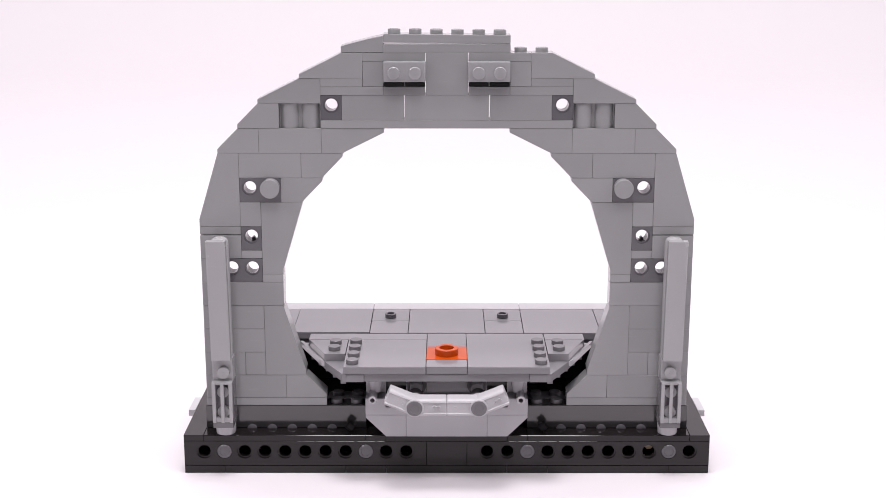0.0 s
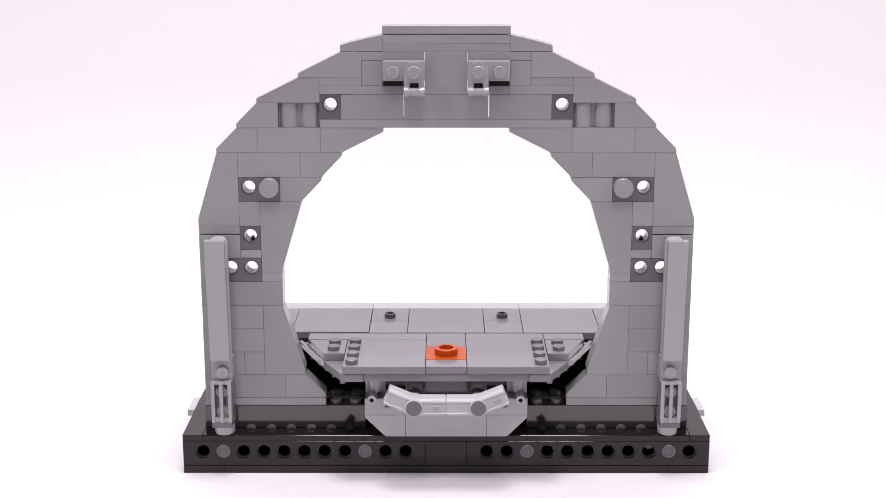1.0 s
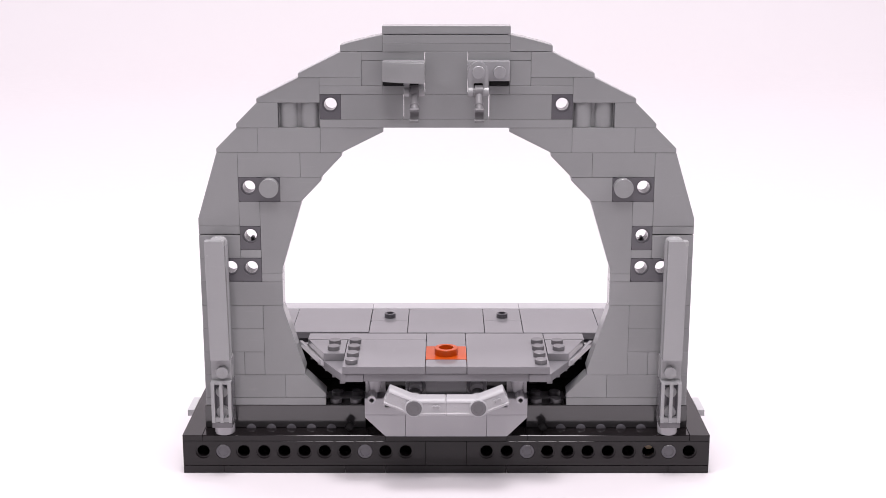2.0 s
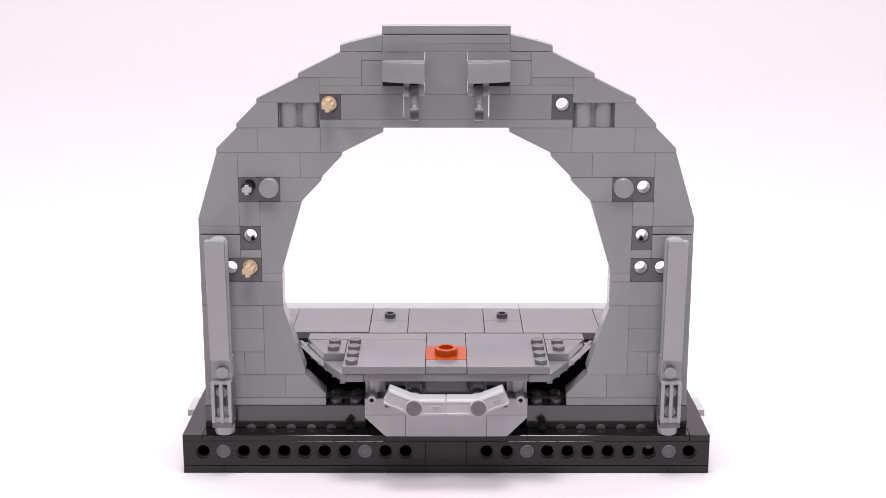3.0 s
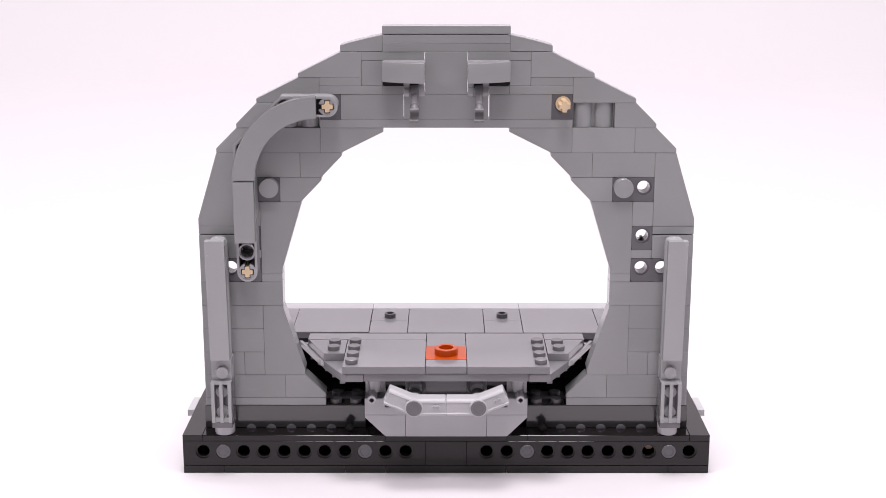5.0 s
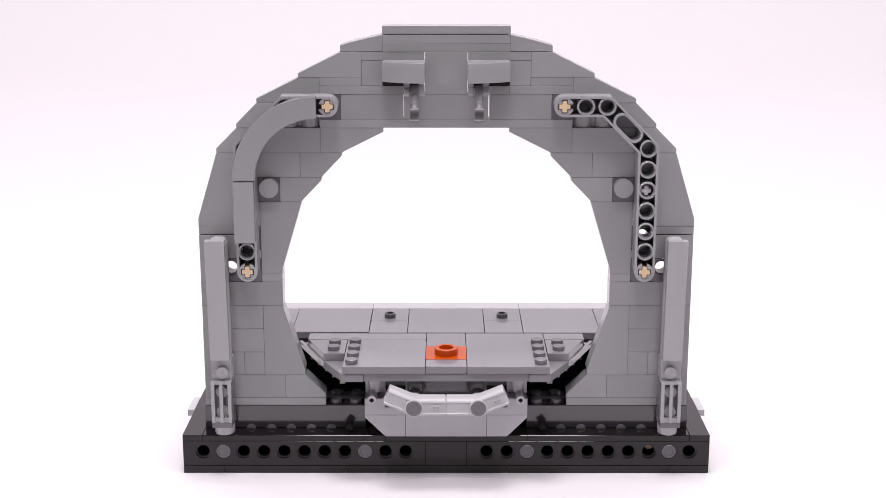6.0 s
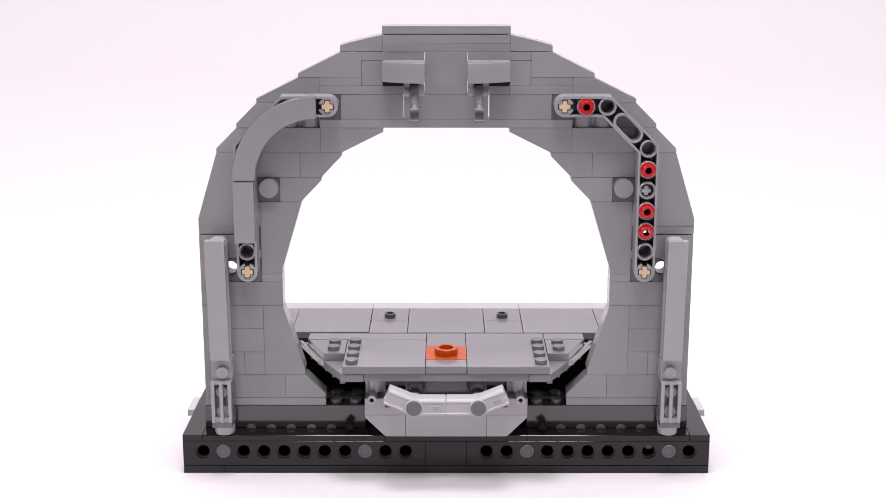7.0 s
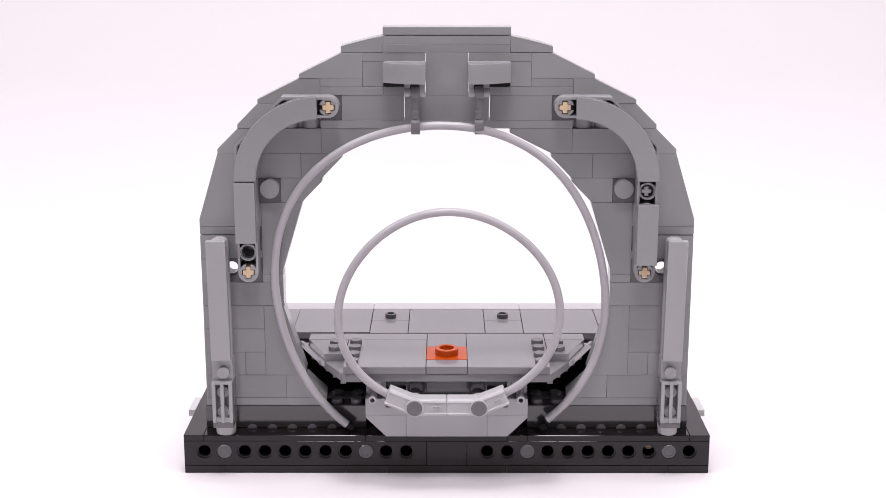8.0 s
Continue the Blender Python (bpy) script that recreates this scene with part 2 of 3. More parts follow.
# ---- setting: the white sweep ----
def build_sweep():
    prof = [(-0.9, TABLE), (1.2, TABLE)] + [(1.2 + 0.5 * math.sin(radians(a)), 0.5 - 0.5 * math.cos(radians(a))) for a in range(6, 91, 6)] + [(1.7, 2.2)]
    bm = bmesh.new()
    rows = [[bm.verts.new((x, y, z)) for x in (-2.5, 0, 2.5)] for y, z in prof]
    for a, b in zip(rows, rows[1:]):
        for i in range(2):
            bm.faces.new((a[i], a[i + 1], b[i + 1], b[i]))
    ob = part("backdrop", bm, SWEEP)
    tagged(ob, "seamless white paper sweep under the brick model", "backdrop", kind="structure")


build_sweep()


# ---- the black base ----
def build_base():
    base = thing("brick_plinth", "black toy-brick base frame with peg holes on a white table", "toy base")
    base.scale = (1.006, 1, 1)
    for i, (a, b) in enumerate(((-13, -11), (-11, -5), (-5, -3), (-3, 3), (3, 5), (5, 11), (11, 13))):
        part("plate", block(a, b, 0, 9.2, TABLE / P, 0.96), BLACK, base)
    HZ = 1 + 5.8 / 3.2
    part("beam", holed(-13, -1, 0.96, 4.2, 0, 1, [(x, HZ) for x in range(-12, -1)]), BLACK, base)
    part("beam", holed(1, 13, 0.96, 4.2, 0, 1, [(x, HZ) for x in range(2, 13)]), BLACK, base)
    part("brick", block(-1, 1, 0, 1, 0.96, 4.2), BLACK, base)
    for s in (-1, 1):
        part("brick", block(min(s * 13, s * 12), max(s * 13, s * 12), 1, 9.2, 0.96, 4.2), BLACK, base)
        part("tile", block(min(s * 13, s * 12), max(s * 13, s * 12), 0, 9.2, 4.2, 5), BLACK, base)
        for x in (4, 11):
            peg = lathe([(0, 0.007), (0.0029, 0.007), (0.0029, 0.0002), (0.0027, 0), (0.0019, 0), (0.0018, 0.00025), (0, 0.00025)], "Y", (0, 0, 0), 28, False)
            peg.transform(Matrix.Translation((s * x * U, -0.00005, HZ * P)) @ Matrix.Diagonal((1, -1, 1, 1)))
            part("pin", peg, DARK, base, "grey pin end in a peg hole")
        part("tile", block(min(s * 13.36, s * 13), max(s * 13.36, s * 13), 3.5, 5.4, 4.15, 5.02), LINK, base, "pale grey side tile")
    part("brick", block(-12, 12, 1.4, 1.9, 0.96, 4), BLACK, base)
    for a, b in ((-12, -4), (-4, -3), (-3, 3), (3, 4), (4, 12)):
        bm = block(a, b, 0, 1, 4.2, 5, 0, gap=0.0001)
        edge = [e for e in bm.edges if all(v.co.z > 4.9 * P and v.co.y < 0.1 * U for v in e.verts)]
        bmesh.ops.bevel(bm, geom=edge, offset=0.00024, segments=1, affect="EDGES")      # front edge cut flat, shaped to give a bright highlight line
        part("tile", bm, BLACK, base)
    part("plate", block(-12, 12, 1, 9.2, 4, 4.96), BLACK, base)
    part("pin", lathe([(0, 0), (0.0018, 0), (0.0018, 0.002), (0, 0.002)], "Y", (10.1 * U, 0.95 * U, HZ * P + 0.0006), 16, False), TAN, base, "tan pin end deep in a peg hole")
    # smoky course under the wall, and the little studs along its foot
    for s in (-1, 1):
        a, b = sorted((s * 4, s * 12))
        part("brick", block(a, b, 1, 2, 5, 8), SMOKE, base, "smoky glossy brick")
        part("plate", block(*sorted((s * 4, s * 6)), 2.02, 3.1, 7, 8), DARK_PIN, base)
        for x in (4.5, 5.5):
            for y in (1.5, 2.55):
                add_stud(s * x, y, 8, DARK_PIN, base)
        sock = lathe([(0.0016, 0.0004), (0.0017, 0.0004), (0.0017, 0.0028), (0.0016, 0.0030)], "Z", (0, 0, 0), 18)
        sock.transform(Matrix.Translation((s * 4.62 * U, 0.5 * U, 5.35 * P)) @ Matrix.Rotation(radians(s * 50), 4, "Y"))
        part("hose_socket", sock, MATTE, base, "smoky black hose socket")
        for x in range(5, 10):
            bm = lathe([(0, 0.0006), (0.0017, 0.0005), (0.0020, 0.0003), (0.0020, 0)], "Y", (s * (x + 0.72) * U, U, 4.9 * P), 20, False)
            part("stud", bm, DARK, base)
    # dark inner floor with studs
    for s in (-1, 1):
        for x in range(4):
            for y in range(3):
                add_stud(s * (4.5 + x), 3.6 + y, 5, BLACK, base)
    return base


build_base()


# ---- the arch ----
def build_arch():
    arch = thing("brick_arch", "light grey toy-brick arch wall standing on the black base", "toy arch", (0, 0, 0))
    Y0, Y1 = 1, 2

    def brick(poly, mat=GREY, name="brick", y0=Y0, y1=Y1, label=""):
        return part(name, prism(poly, y0 + random.uniform(-0.016, 0.014), y1, 0.00022, gap=random.uniform(-0.00001, 0.00002), skew=(random.uniform(-0.005, 0.005), random.uniform(-0.006, 0.006))), mat, arch, label)
    for s in (-1, 1):
        L = [rect(-12, -6, 8, 9), rect(-12, -8, 9, 12),
             [(-8, 9), (-6, 9), (-6, 9.55), (-7, 12), (-8, 12)],
             rect(-12, -10, 12, 15), rect(-10, -9, 12, 15),
             [(-9, 12), (-7, 12), (-7, 12.7), (-8, 20.7), (-8, 21), (-9, 21)],
             rect(-12, -9, 15, 18), rect(-12, -9, 18, 21), rect(-12, -8, 21, 24),
             rect(-12, -11, 24, 27), rect(-9, -8, 24, 25),
             [(-9, 25), (-8, 25), (-8, 25.5), (-7, 33.7), (-7, 34), (-9, 34)],
             rect(-10, -9, 27, 28), rect(-10, -9, 31, 34), rect(-12, -10, 27, 29.88),
             rect(-12, -10, 30, 31),
             [(-12, 31), (-10, 31), (-10, 40), (-11, 40), (-12, 31.9)],
             [(-8, 34), (-7, 34), (-6, 36.6), (-6, 37), (-8, 37)],
             rect(-10, -7, 37, 40), [(-7, 37), (-6, 37), (-5, 39.6), (-5, 40), (-7, 40)],
             [(-11, 40), (-9, 40), (-9, 43), (-10, 43), (-11, 40.5)], rect(-9, -6, 40, 43),
             [(-6, 40), (-5, 40), (-3, 42.5), (-3, 43), (-6, 43)],
             [(-10, 43), (-8, 43), (-8, 46), (-9, 46), (-10, 43.5)],
             [(-9, 46), (-6, 46), (-6, 49), (-7, 49), (-9, 46.5)],
             rect(-5, -2.03 if s < 0 else -2.045, 44, 47), rect(-6, -3, 47, 48), rect(-3, -1.03, 47, 48),
             rect(-6, -4, 48, 49), rect(-3.985, -3.01, 48.02, 50.98), rect(-4, -1.03, 51, 52),
             [(-7, 49), (-4, 49), (-4, 52), (-5, 52), (-7, 49.5)]]
        for poly in L:
            tall = max(b for _, b in poly) - min(b for _, b in poly)
            brick(mirrored(poly, s), name="plate" if tall <= 1 else ("slope_brick" if len(poly) > 4 else "brick"))
        brick(mirrored(rect(-3, -1.03, 48, 51), s), y0=1.1)

        def hb(x0, x1, z0, holes):
            a, b = sorted((s * abs(x0), s * abs(x1)))
            part("holed_brick", holed(a, b, z0, z0 + 3, Y0, Y1, [(s * abs(h), z0 + 5.8 / 3.2) for h in holes]), DARK, arch, "dark grey brick with peg holes")
        hb(-11, -9, 24, (10.5, 9.5))
        hb(-10, -9, 28, (9.5,))
        hb(-10, -8, 34, (9.5, 8.5))
        hb(-6, -5, 44, (5.5,))
        # small key seen deep in the single hole
        part("key", lathe([(0, 0.0012), (0.0007, 0.001), (0.0007, -0.001), (0, -0.001)], "Y", (s * 9.5 * U + 0.0003, 1.6 * U, (28 + 5.8 / 3.2) * P - 0.0018), 14, False), DARK, arch, "small dark key deep in a hole")
        # ribbed pair of round bricks in the recess
        for x in (-7.5, -6.5):
            part("round_brick", lathe([(0, 43.03 * P), (0.00398, 43.03 * P), (0.00398, 45.97 * P), (0, 45.97 * P)], "Z", (s * abs(x) * U, 1.55 * U, 0), 32, False), GREY, arch)
        brick(mirrored(rect(-8, -6, 43, 46), s), y0=1.3, name="backing")
        # round plug on the upper holes
        zc = (34 + 5.8 / 3.2) * P
        part("round_tile", lathe([(0, 0), (0.00375, 0), (0.00375, 0.0030), (0.0036, 0.0032), (0, 0.0032)], "Y", (s * 8.5 * U, U, zc), 36, False), GREY, arch, "round grey cap on a pin")
        # sideways bracket with two studs; the black strips under it stand in for shade
        a, b = sorted((s * 1, s * 3))
        part("bracket", block(a, b, 0.62, 1.08, 48.65, 51.05, 0.0004), BEAM, arch)
        for x in (a, a + 1):
            part("bracket_web", block(x + 0.03, x + 0.97, 0.8, 1.08, 48.1, 48.62), MATTE, arch, "black strip standing in for shade under the bracket")
        for x in (1.5, 2.5):
            add_stud(s * x, 0.62, 49.72, BEAM, arch, "front", 1.45 + random.uniform(-0.2, 0.2), "ring" if x < 2 else "bars")
    brick(rect(-6, 6, 43, 44), name="plate")
    brick(rect(-2, 2, 44, 47))
    brick(rect(-1, 1, 47, 52), name="tile", y0=0.985)
    brick(rect(-3, 3, 52, 53), name="plate")
    for x in (3.5, 4.5):
        add_stud(x, 1.5, 52, GREY, arch)
    # a curved slope on one shoulder
    part("curved_slope", curved_slope(-1), GREY, arch)
    return arch


def curved_slope(s, off=(0, 0, 0)):
    pts = [(-5, 52.05), (-3, 52.05), (-3, 54)]
    for k in range(1, 9):
        t = k / 8
        pts.append((-3 - 2 * t, 54 - 1.25 * (0.72 * t + 0.28 * t * t)))
    return prism(mirrored(pts, s), 1, 2, 0.00018, 0.00003, off)


build_arch()


# ---- deck behind the arch ----
def build_deck():
    deck = thing("rear_deck", "grey tiled toy deck behind the arch on dark supports", "toy deck")
    Z0, Z1 = 14, 15
    for a, b, lift in ((-10, -8, 0), (-8, -4, 0.1), (-2, 2, 0), (4, 8, 0), (8, 10, 0)):
        part("tile", block(a, b, 4.22, 8.5, Z0 + lift, Z1 + lift, 0.0003, gap=0.0001), DECK, deck)
    for s in (-1, 1):
        a, b = sorted((s * 2, s * 4))
        part("tile", block(a, b, 4.2, 6.4, Z0, Z1, 0.0003, gap=0.0001), DECK, deck)
        part("jumper_tile", block(a, b, 6.4, 8.5, Z0, Z1, 0.0003, gap=0.0001), DECK, deck)
        hs = hollow_stud()
        hs.transform(Matrix.Translation((s * 3 * U, 6.95 * U, Z1 * P)))
        part("hollow_stud", hs, DARK, deck, "dark grey hollow stud")
    for a, b in ((-10, -4), (-4, 4), (4, 10)):
        bm = bmesh.new()
        merge(bm, block(a, b, 8.55, 9.7, 14, 15, 0.0003))
        part("rear_tile", bm, PALE, deck)
    part("under_plate", block(-10, 10, 4.3, 9.1, 13, 14), DARK, deck)
    for s in (-1, 1):
        for x in (5, 9):
            a, b = sorted((s * x, s * (x - 1)))
            part("support", block(a, b, 7.5, 8.5, 4.96, 13), BLACK, deck)
    part("support", block(-10, 10, 8.5, 9.1, 4.97, 13), BLACK, deck)
    return deck


build_deck()


# ---- platform in the mouth of the arch ----
def build_platform():
    pl = thing("front_platform", "grey tiled toy platform with studs and wedge wings", "toy platform")
    F = -1.2
    for s in (-1, 1):
        a, b = sorted((s * 1, s * 5))
        part("tile", block(a, b, F - 0.06, 3.08 if s < 0 else 4.1, 14, 15, 0.0003, gap=0.0001), DECK, pl)
        for y in (-0.7, 0.36, 1.42, 2.45):
            add_stud(s * 4.58, y, 15, DARK_PIN, pl, None, 0.4 * s, "worn")
        # rear strip, wedge wing and the wedge plate under it
        part("plate", block(*sorted((s * (1 if s < 0 else 5), s * 7.05)), 3.1, 4.1, 14, 14.98, 0.00018, gap=0.0001), DECK, pl)
        part("wedge_plate", slab(mirrored([(-5.02, 0.78), (-5.02, 3.0), (-6.98, 3.0), (-6.05, 0.78)], s), 14, 14.98), DECK, pl)
        for y in (1.4, 2.38):
            add_stud(s * 5.6, y, 14.98, DARK_PIN, pl, None, 0.3 * s, "worn")
        part("wedge_plate", slab(mirrored([(-4, F), (-4, 4.08), (-7.0, 4.08), (-6.95, 3.0), (-6.04, 0.76), (-5.06, F + 0.1), (-4.85, F)], s), 13, 13.98), DECK, pl)
        edge = slab(mirrored([(-7.6, 4.15), (-7.42, 4.15), (-6.05, 0.95), (-6.22, 0.95)], s), 13.25, 13.95, 0.00008)
        for k in range(4):
            x, y = 7.3 - 0.4 * k, 3.75 - 0.93 * k
            merge(edge, block(*sorted((s * (x - 0.35), s * (x + 0.02))), y - 0.14, y + 0.14, 13.3, 13.9, 0.00005))
        part("wedge_edge", edge, PALE, pl, "pale notched edge of the wedge plate")
        for k in range(5):
            x, y = 5.12 + 0.44 * k, -0.55 + 0.92 * k
            part("wedge_rib", block(*sorted((s * (x - 0.22), s * (x + 0.06))), y, y + 0.35, 12.2, 13), DECK, pl)
            # nothing is cut here: black blocks paint the shade of the edge notches
            part("wedge_notch", block(*sorted((s * (x + 0.0), s * (x + 0.28))), y + 0.42, y + 0.62, 13.35, 13.75, 0.00005), BLACK, pl, "black block for the shade of a notch in the wedge edge")
    part("tile", block(-1, 1, F, -0.12, 14, 15, 0.0003, gap=0.0001), DECK, pl)
    part("tile", block(-1, 1, 1.9, 4.1, 14, 15, 0.0003, gap=0.0001), DECK, pl)
    j = part("jumper_plate", block(-1, 1, -0.12, 1.9, 14, 15.02, 0.0002), ORANGE, pl, "dark orange jumper plate")
    hs = hollow_stud(0.0046, 0.0029, 0.0026)
    hs.transform(Matrix.Translation((0, 0.72 * U, 15.02 * P)))
    part("hollow_stud", hs, ORANGE, j)
    part("front_plate", block(-3.99, 3.99, F + 0.06, 4, 13, 13.98), DECK, pl)
    part("under_plate", block(-4.5, 4.5, 0.3, 4, 12, 13), DARK, pl)
    for s in (-1, 1):
        part("support", block(*sorted((s * 3, s * 4)), 3, 4, 4.96, 12), BLACK, pl)
    return pl


build_platform()


# ---- bracket that carries the platform, and its hinged peg tubes ----
def build_bracket():
    br = thing("front_bracket", "light grey toy-brick bracket under the platform", "toy bracket")
    F = -0.2
    part("brick", block(-2, 2, F, 1, 5, 7.85), PALE, br)
    for s in (-1, 1):
        part("slope_brick", prism(mirrored([(-2, 5), (-2, 7.85), (-4, 7.85), (-4, 7.5), (-3, 5)], s), F, 1), PALE, br)
        part("brick", block(*sorted((s * 3, s * 4)), F + 0.82, 2, 10, 13), PALE, br)
        part("holed_brick", holed(*sorted((s * 1, s * 2)), 10, 13, F + 0.52, 1.3, [(s * 1.5, 11.3)]), PALE, br)
        part("collar", lathe([(0.0026, 0), (0.0039, 0), (0.0039, 0.0012), (0.0026, 0.0012)], "Y", (s * 1.5 * U, 0.32 * U, 11.35 * P), 28), DARK_PIN, br, "mid grey collar")
        part("pin", lathe([(0, -0.008), (0.0025, -0.008), (0.0025, 0.0042), (0.0023, 0.0045), (0, 0.0045)], "Y", (s * 1.5 * U, 0.3 * U, 11.2 * P), 24, False), PALE, br)
        # tap-shaped nozzle
        noz = lathe([(0.0009, 0.009), (0.0017, 0.009), (0.0018, 0.0085), (0.0018, 0), (0.0009, 0)], "Y", (s * 3.62 * U, 0.3 * U, 10.3 * P), 20)
        merge(noz, lathe([(0, 0), (0.0018, 0), (0.0033, 0.0062), (0, 0.0062)], "Z", (s * 3.5 * U, 0.2 * U, 10.6 * P), 20, False))
        part("nozzle", noz, PALE, br, "pale grey tap nozzle")
    half = [(4, 10), (3, 10), (3, 8.85), (2, 8.85), (2, 10)]
    part("notched_brick", prism([(-4, 7.85), (4, 7.85)] + half + [(-a, b) for a, b in half[::-1]], F, 1, gap=0), PALE, br)
    part("brick", block(-1, 1, F + 0.52, 2, 10, 13), PALE, br)
    part("backing", block(-3.9, 3.9, 1.4, 2, 5, 12), BLACK, br)


build_bracket()


def text_bm(body, size, depth):
    """Raised characters in the xy plane, centred, as a bmesh."""
    cu = bpy.data.curves.new("mark", "FONT")
    cu.body, cu.size, cu.extrude, cu.align_x, cu.align_y, cu.resolution_u = body, size, depth, "CENTER", "CENTER", 3
    ob = new("mark", cu)
    me = bpy.data.meshes.new_from_object(ob.evaluated_get(bpy.context.evaluated_depsgraph_get()))
    bpy.data.objects.remove(ob)
    bm = bmesh.new()
    bm.from_mesh(me)
    bpy.data.meshes.remove(me)
    return bm


def tube_x(length, half=0.0035):
    """A peg tube along x from 0 to length: rounded above and below, a sunken flat on its front and back, a bore in its far end."""
    q = [(-0.0033, -0.0019), (-0.0033, 0.0019), (-0.0037, 0.0023)]
    q += [(-0.0020 - 0.0017 * math.cos(radians(a)), 0.0023 + (half - 0.0023) * math.sin(radians(a))) for a in (25, 50, 75, 90)]
    section = q + [(-y, z) for y, z in q[:0:-1]] + [(0.0033, 0.0019)]
    section += [(y, -z) for y, z in [(-a, b) for a, b in q[2:]]] + [(y, -z) for y, z in q[:1:-1]]
    bm = bmesh.new()
    rows = [[bm.verts.new((x, y * k, z * k)) for y, z in section] for x, k in ((0, 1), (length - 0.0003, 1), (length, 0.94), (length, 0.62), (length - 0.003, 0.6))]
    for A, B in zip(rows, rows[1:]):
        for i in range(len(section)):
            j = (i + 1) % len(section)
            bm.faces.new((A[i], A[j], B[j], B[i]))
    bm.faces.new(rows[0])
    bm.faces.new(rows[-1][::-1])
    return bm


def build_hinge():
    z, y = 10.5 * P, -1.65 * U
    hinge = thing("peg_tube_linkage", "pale grey angled peg tubes joined by two pins", "toy linkage", (0, y, z))
    for s in (-1, 1):
        flip = Matrix.Diagonal((s, 1, 1, 1))
        c = Matrix.Translation((s * 1.54 * U, 0, 0))
        hub = lathe([(0.0030, 0.0040), (0.00335, 0.0040), (0.00352, 0.00385), (0.00355, 0.0036), (0.00355, -0.0040), (0.0030, -0.0040)], "Y", (0, 0, 0), 36)
        inner = tube_x(1.53 * U)
        inner.transform(Matrix.Diagonal((-s, 1, 1, 1)))
        outer = tube_x(1.43 * U)
        outer.transform(flip @ Matrix.Rotation(radians(-22.5), 4, "Y"))
        merge(hub, inner)
        arm = merge(hub, outer)
        arm.transform(c)
        a = part("peg_tube", arm, LINK, hinge)
        part("pin", lathe([(0, 0.0041), (0.0017, 0.0041), (0.0018, 0.0043), (0.0029, 0.0043), (0.0030, 0.0041), (0.0030, -0.0135), (0, -0.0135)], "Y", (s * 1.54 * U, 0, 0), 28, False), DARK_PIN, a, "mid grey pin")
        # raised size mark
        m = text_bm("3", 0.0048, 0.0006)
        if s < 0:
            m.transform(Matrix.Translation((-1.54 * U + 0.0086, -0.0033, 0.0003)) @ Matrix.Rotation(radians(90), 4, "X") @ Matrix.Rotation(radians(90), 4, "Z"))
        else:
            m.transform(c @ Matrix.Rotation(radians(-22.5), 4, "Y") @ Matrix.Translation((0.0080, -0.0033, 0)) @ Matrix.Rotation(radians(90), 4, "X") @ Matrix.Rotation(radians(90), 4, "Z"))
        part("size_mark", m, LINK, a)
        # small moulding ring and bars on the other flat
        m = lathe([(0.0004, 0.00345), (0.0008, 0.00345), (0.0008, 0.0032), (0.0004, 0.0032)], "Y", (0.0034, 0, 0), 16)
        for k in range(3):
            merge(m, block((0.0056 + 0.0011 * k) / U, (0.0063 + 0.0011 * k) / U, -0.00338 / U, -0.0032 / U, -0.0005 / P, 0.0005 / P, 0))
        if s < 0:
            m.transform(c @ flip @ Matrix.Rotation(radians(-22.5), 4, "Y") @ Matrix.Translation((0.0012, 0, 0)))
        part("mould_mark", m, LINK, a)


build_hinge()


# ---- posts at both ends of the wall ----
def build_post(s):
    """One post; s is -1 or 1, the side of the arch at which it stands."""
    post = thing("brick_post", "light grey toy post with a slatted foot beside the arch", "toy post", (s * 11 * U, 0, 0), "posts beside the arch")
    tile = block(-0.48, 0.48, -0.45, -0.05, 0, 15, 0.00034)
    tile.transform(Matrix.Translation((-s * 0.0001, 0, 15 * P)) @ Matrix.Rotation(radians(s * 0.6), 4, "Y"))      # leans out a little
    part("tile", tile, POSTGREY, post)
    part("tube", lathe([(0, 5 * P), (0.0036, 5 * P), (0.0036, 29.2 * P), (0.0034, 29.55 * P), (0.0029, 29.8 * P), (0.0020, 29.97 * P), (0, 30.05 * P)], "Z", (-s * 0.0002, 0.48 * U, 0), 28, False), POSTGREY, post)
    part("brick", block(-0.5, 0.5, -0.05, 0.9, 12, 15), POSTGREY, post)
    add_stud(-s * 0.06, -0.05, 13.3, POSTGREY, post, "front", 0.9, "ring" if s < 0 else "bars")
    part("brick", block(-0.5, 0.5, 0.02, 0.9, 7, 12), DARK, post, "dark brick behind the slats")
    for z in (8.2, 10.8):
        add_stud(0, 0.02, z, POSTGREY, post, "front")
    g = bmesh.new()
    for a, b in ((-0.5, -0.32), (-0.09, 0.09), (0.32, 0.5)):
        merge(g, block(a, b, -0.45, -0.2, 7, 12.2, 0.0001))
    merge(g, block(-0.5, 0.5, -0.38, -0.05, 7, 7.6, 0.0001))
    merge(g, block(-0.5, 0.5, -0.38, -0.05, 11.9, 12.25, 0.0001))
    part("grille", g, POSTGREY, post, "slatted grille tile")
    part("foot_plate", block(-0.5, 0.5, -0.4, 0.9, 6.3, 7), DARK_PIN, post, "mid grey plate under the slats")
    part("round_foot", lathe([(0, 5 * P), (0.0037, 5 * P), (0.0040, 5.2 * P), (0.0040, 6.3 * P), (0, 6.3 * P)], "Z", (0, 0.42 * U, 0), 32, False), PALE, post)
    return post


for side in (-1, 1):
    build_post(side)


# ---- pieces that are added one after another ----
ARRIVALS = []          # (thing, seconds at which it sits in place, its resting pose)
HOOKS = []


def arriving(ob, at, t):
    """ob waits on the table behind the camera until t, then sits at the place at (metres)."""
    ARRIVALS.append((ob, t, Matrix.Translation(at)))


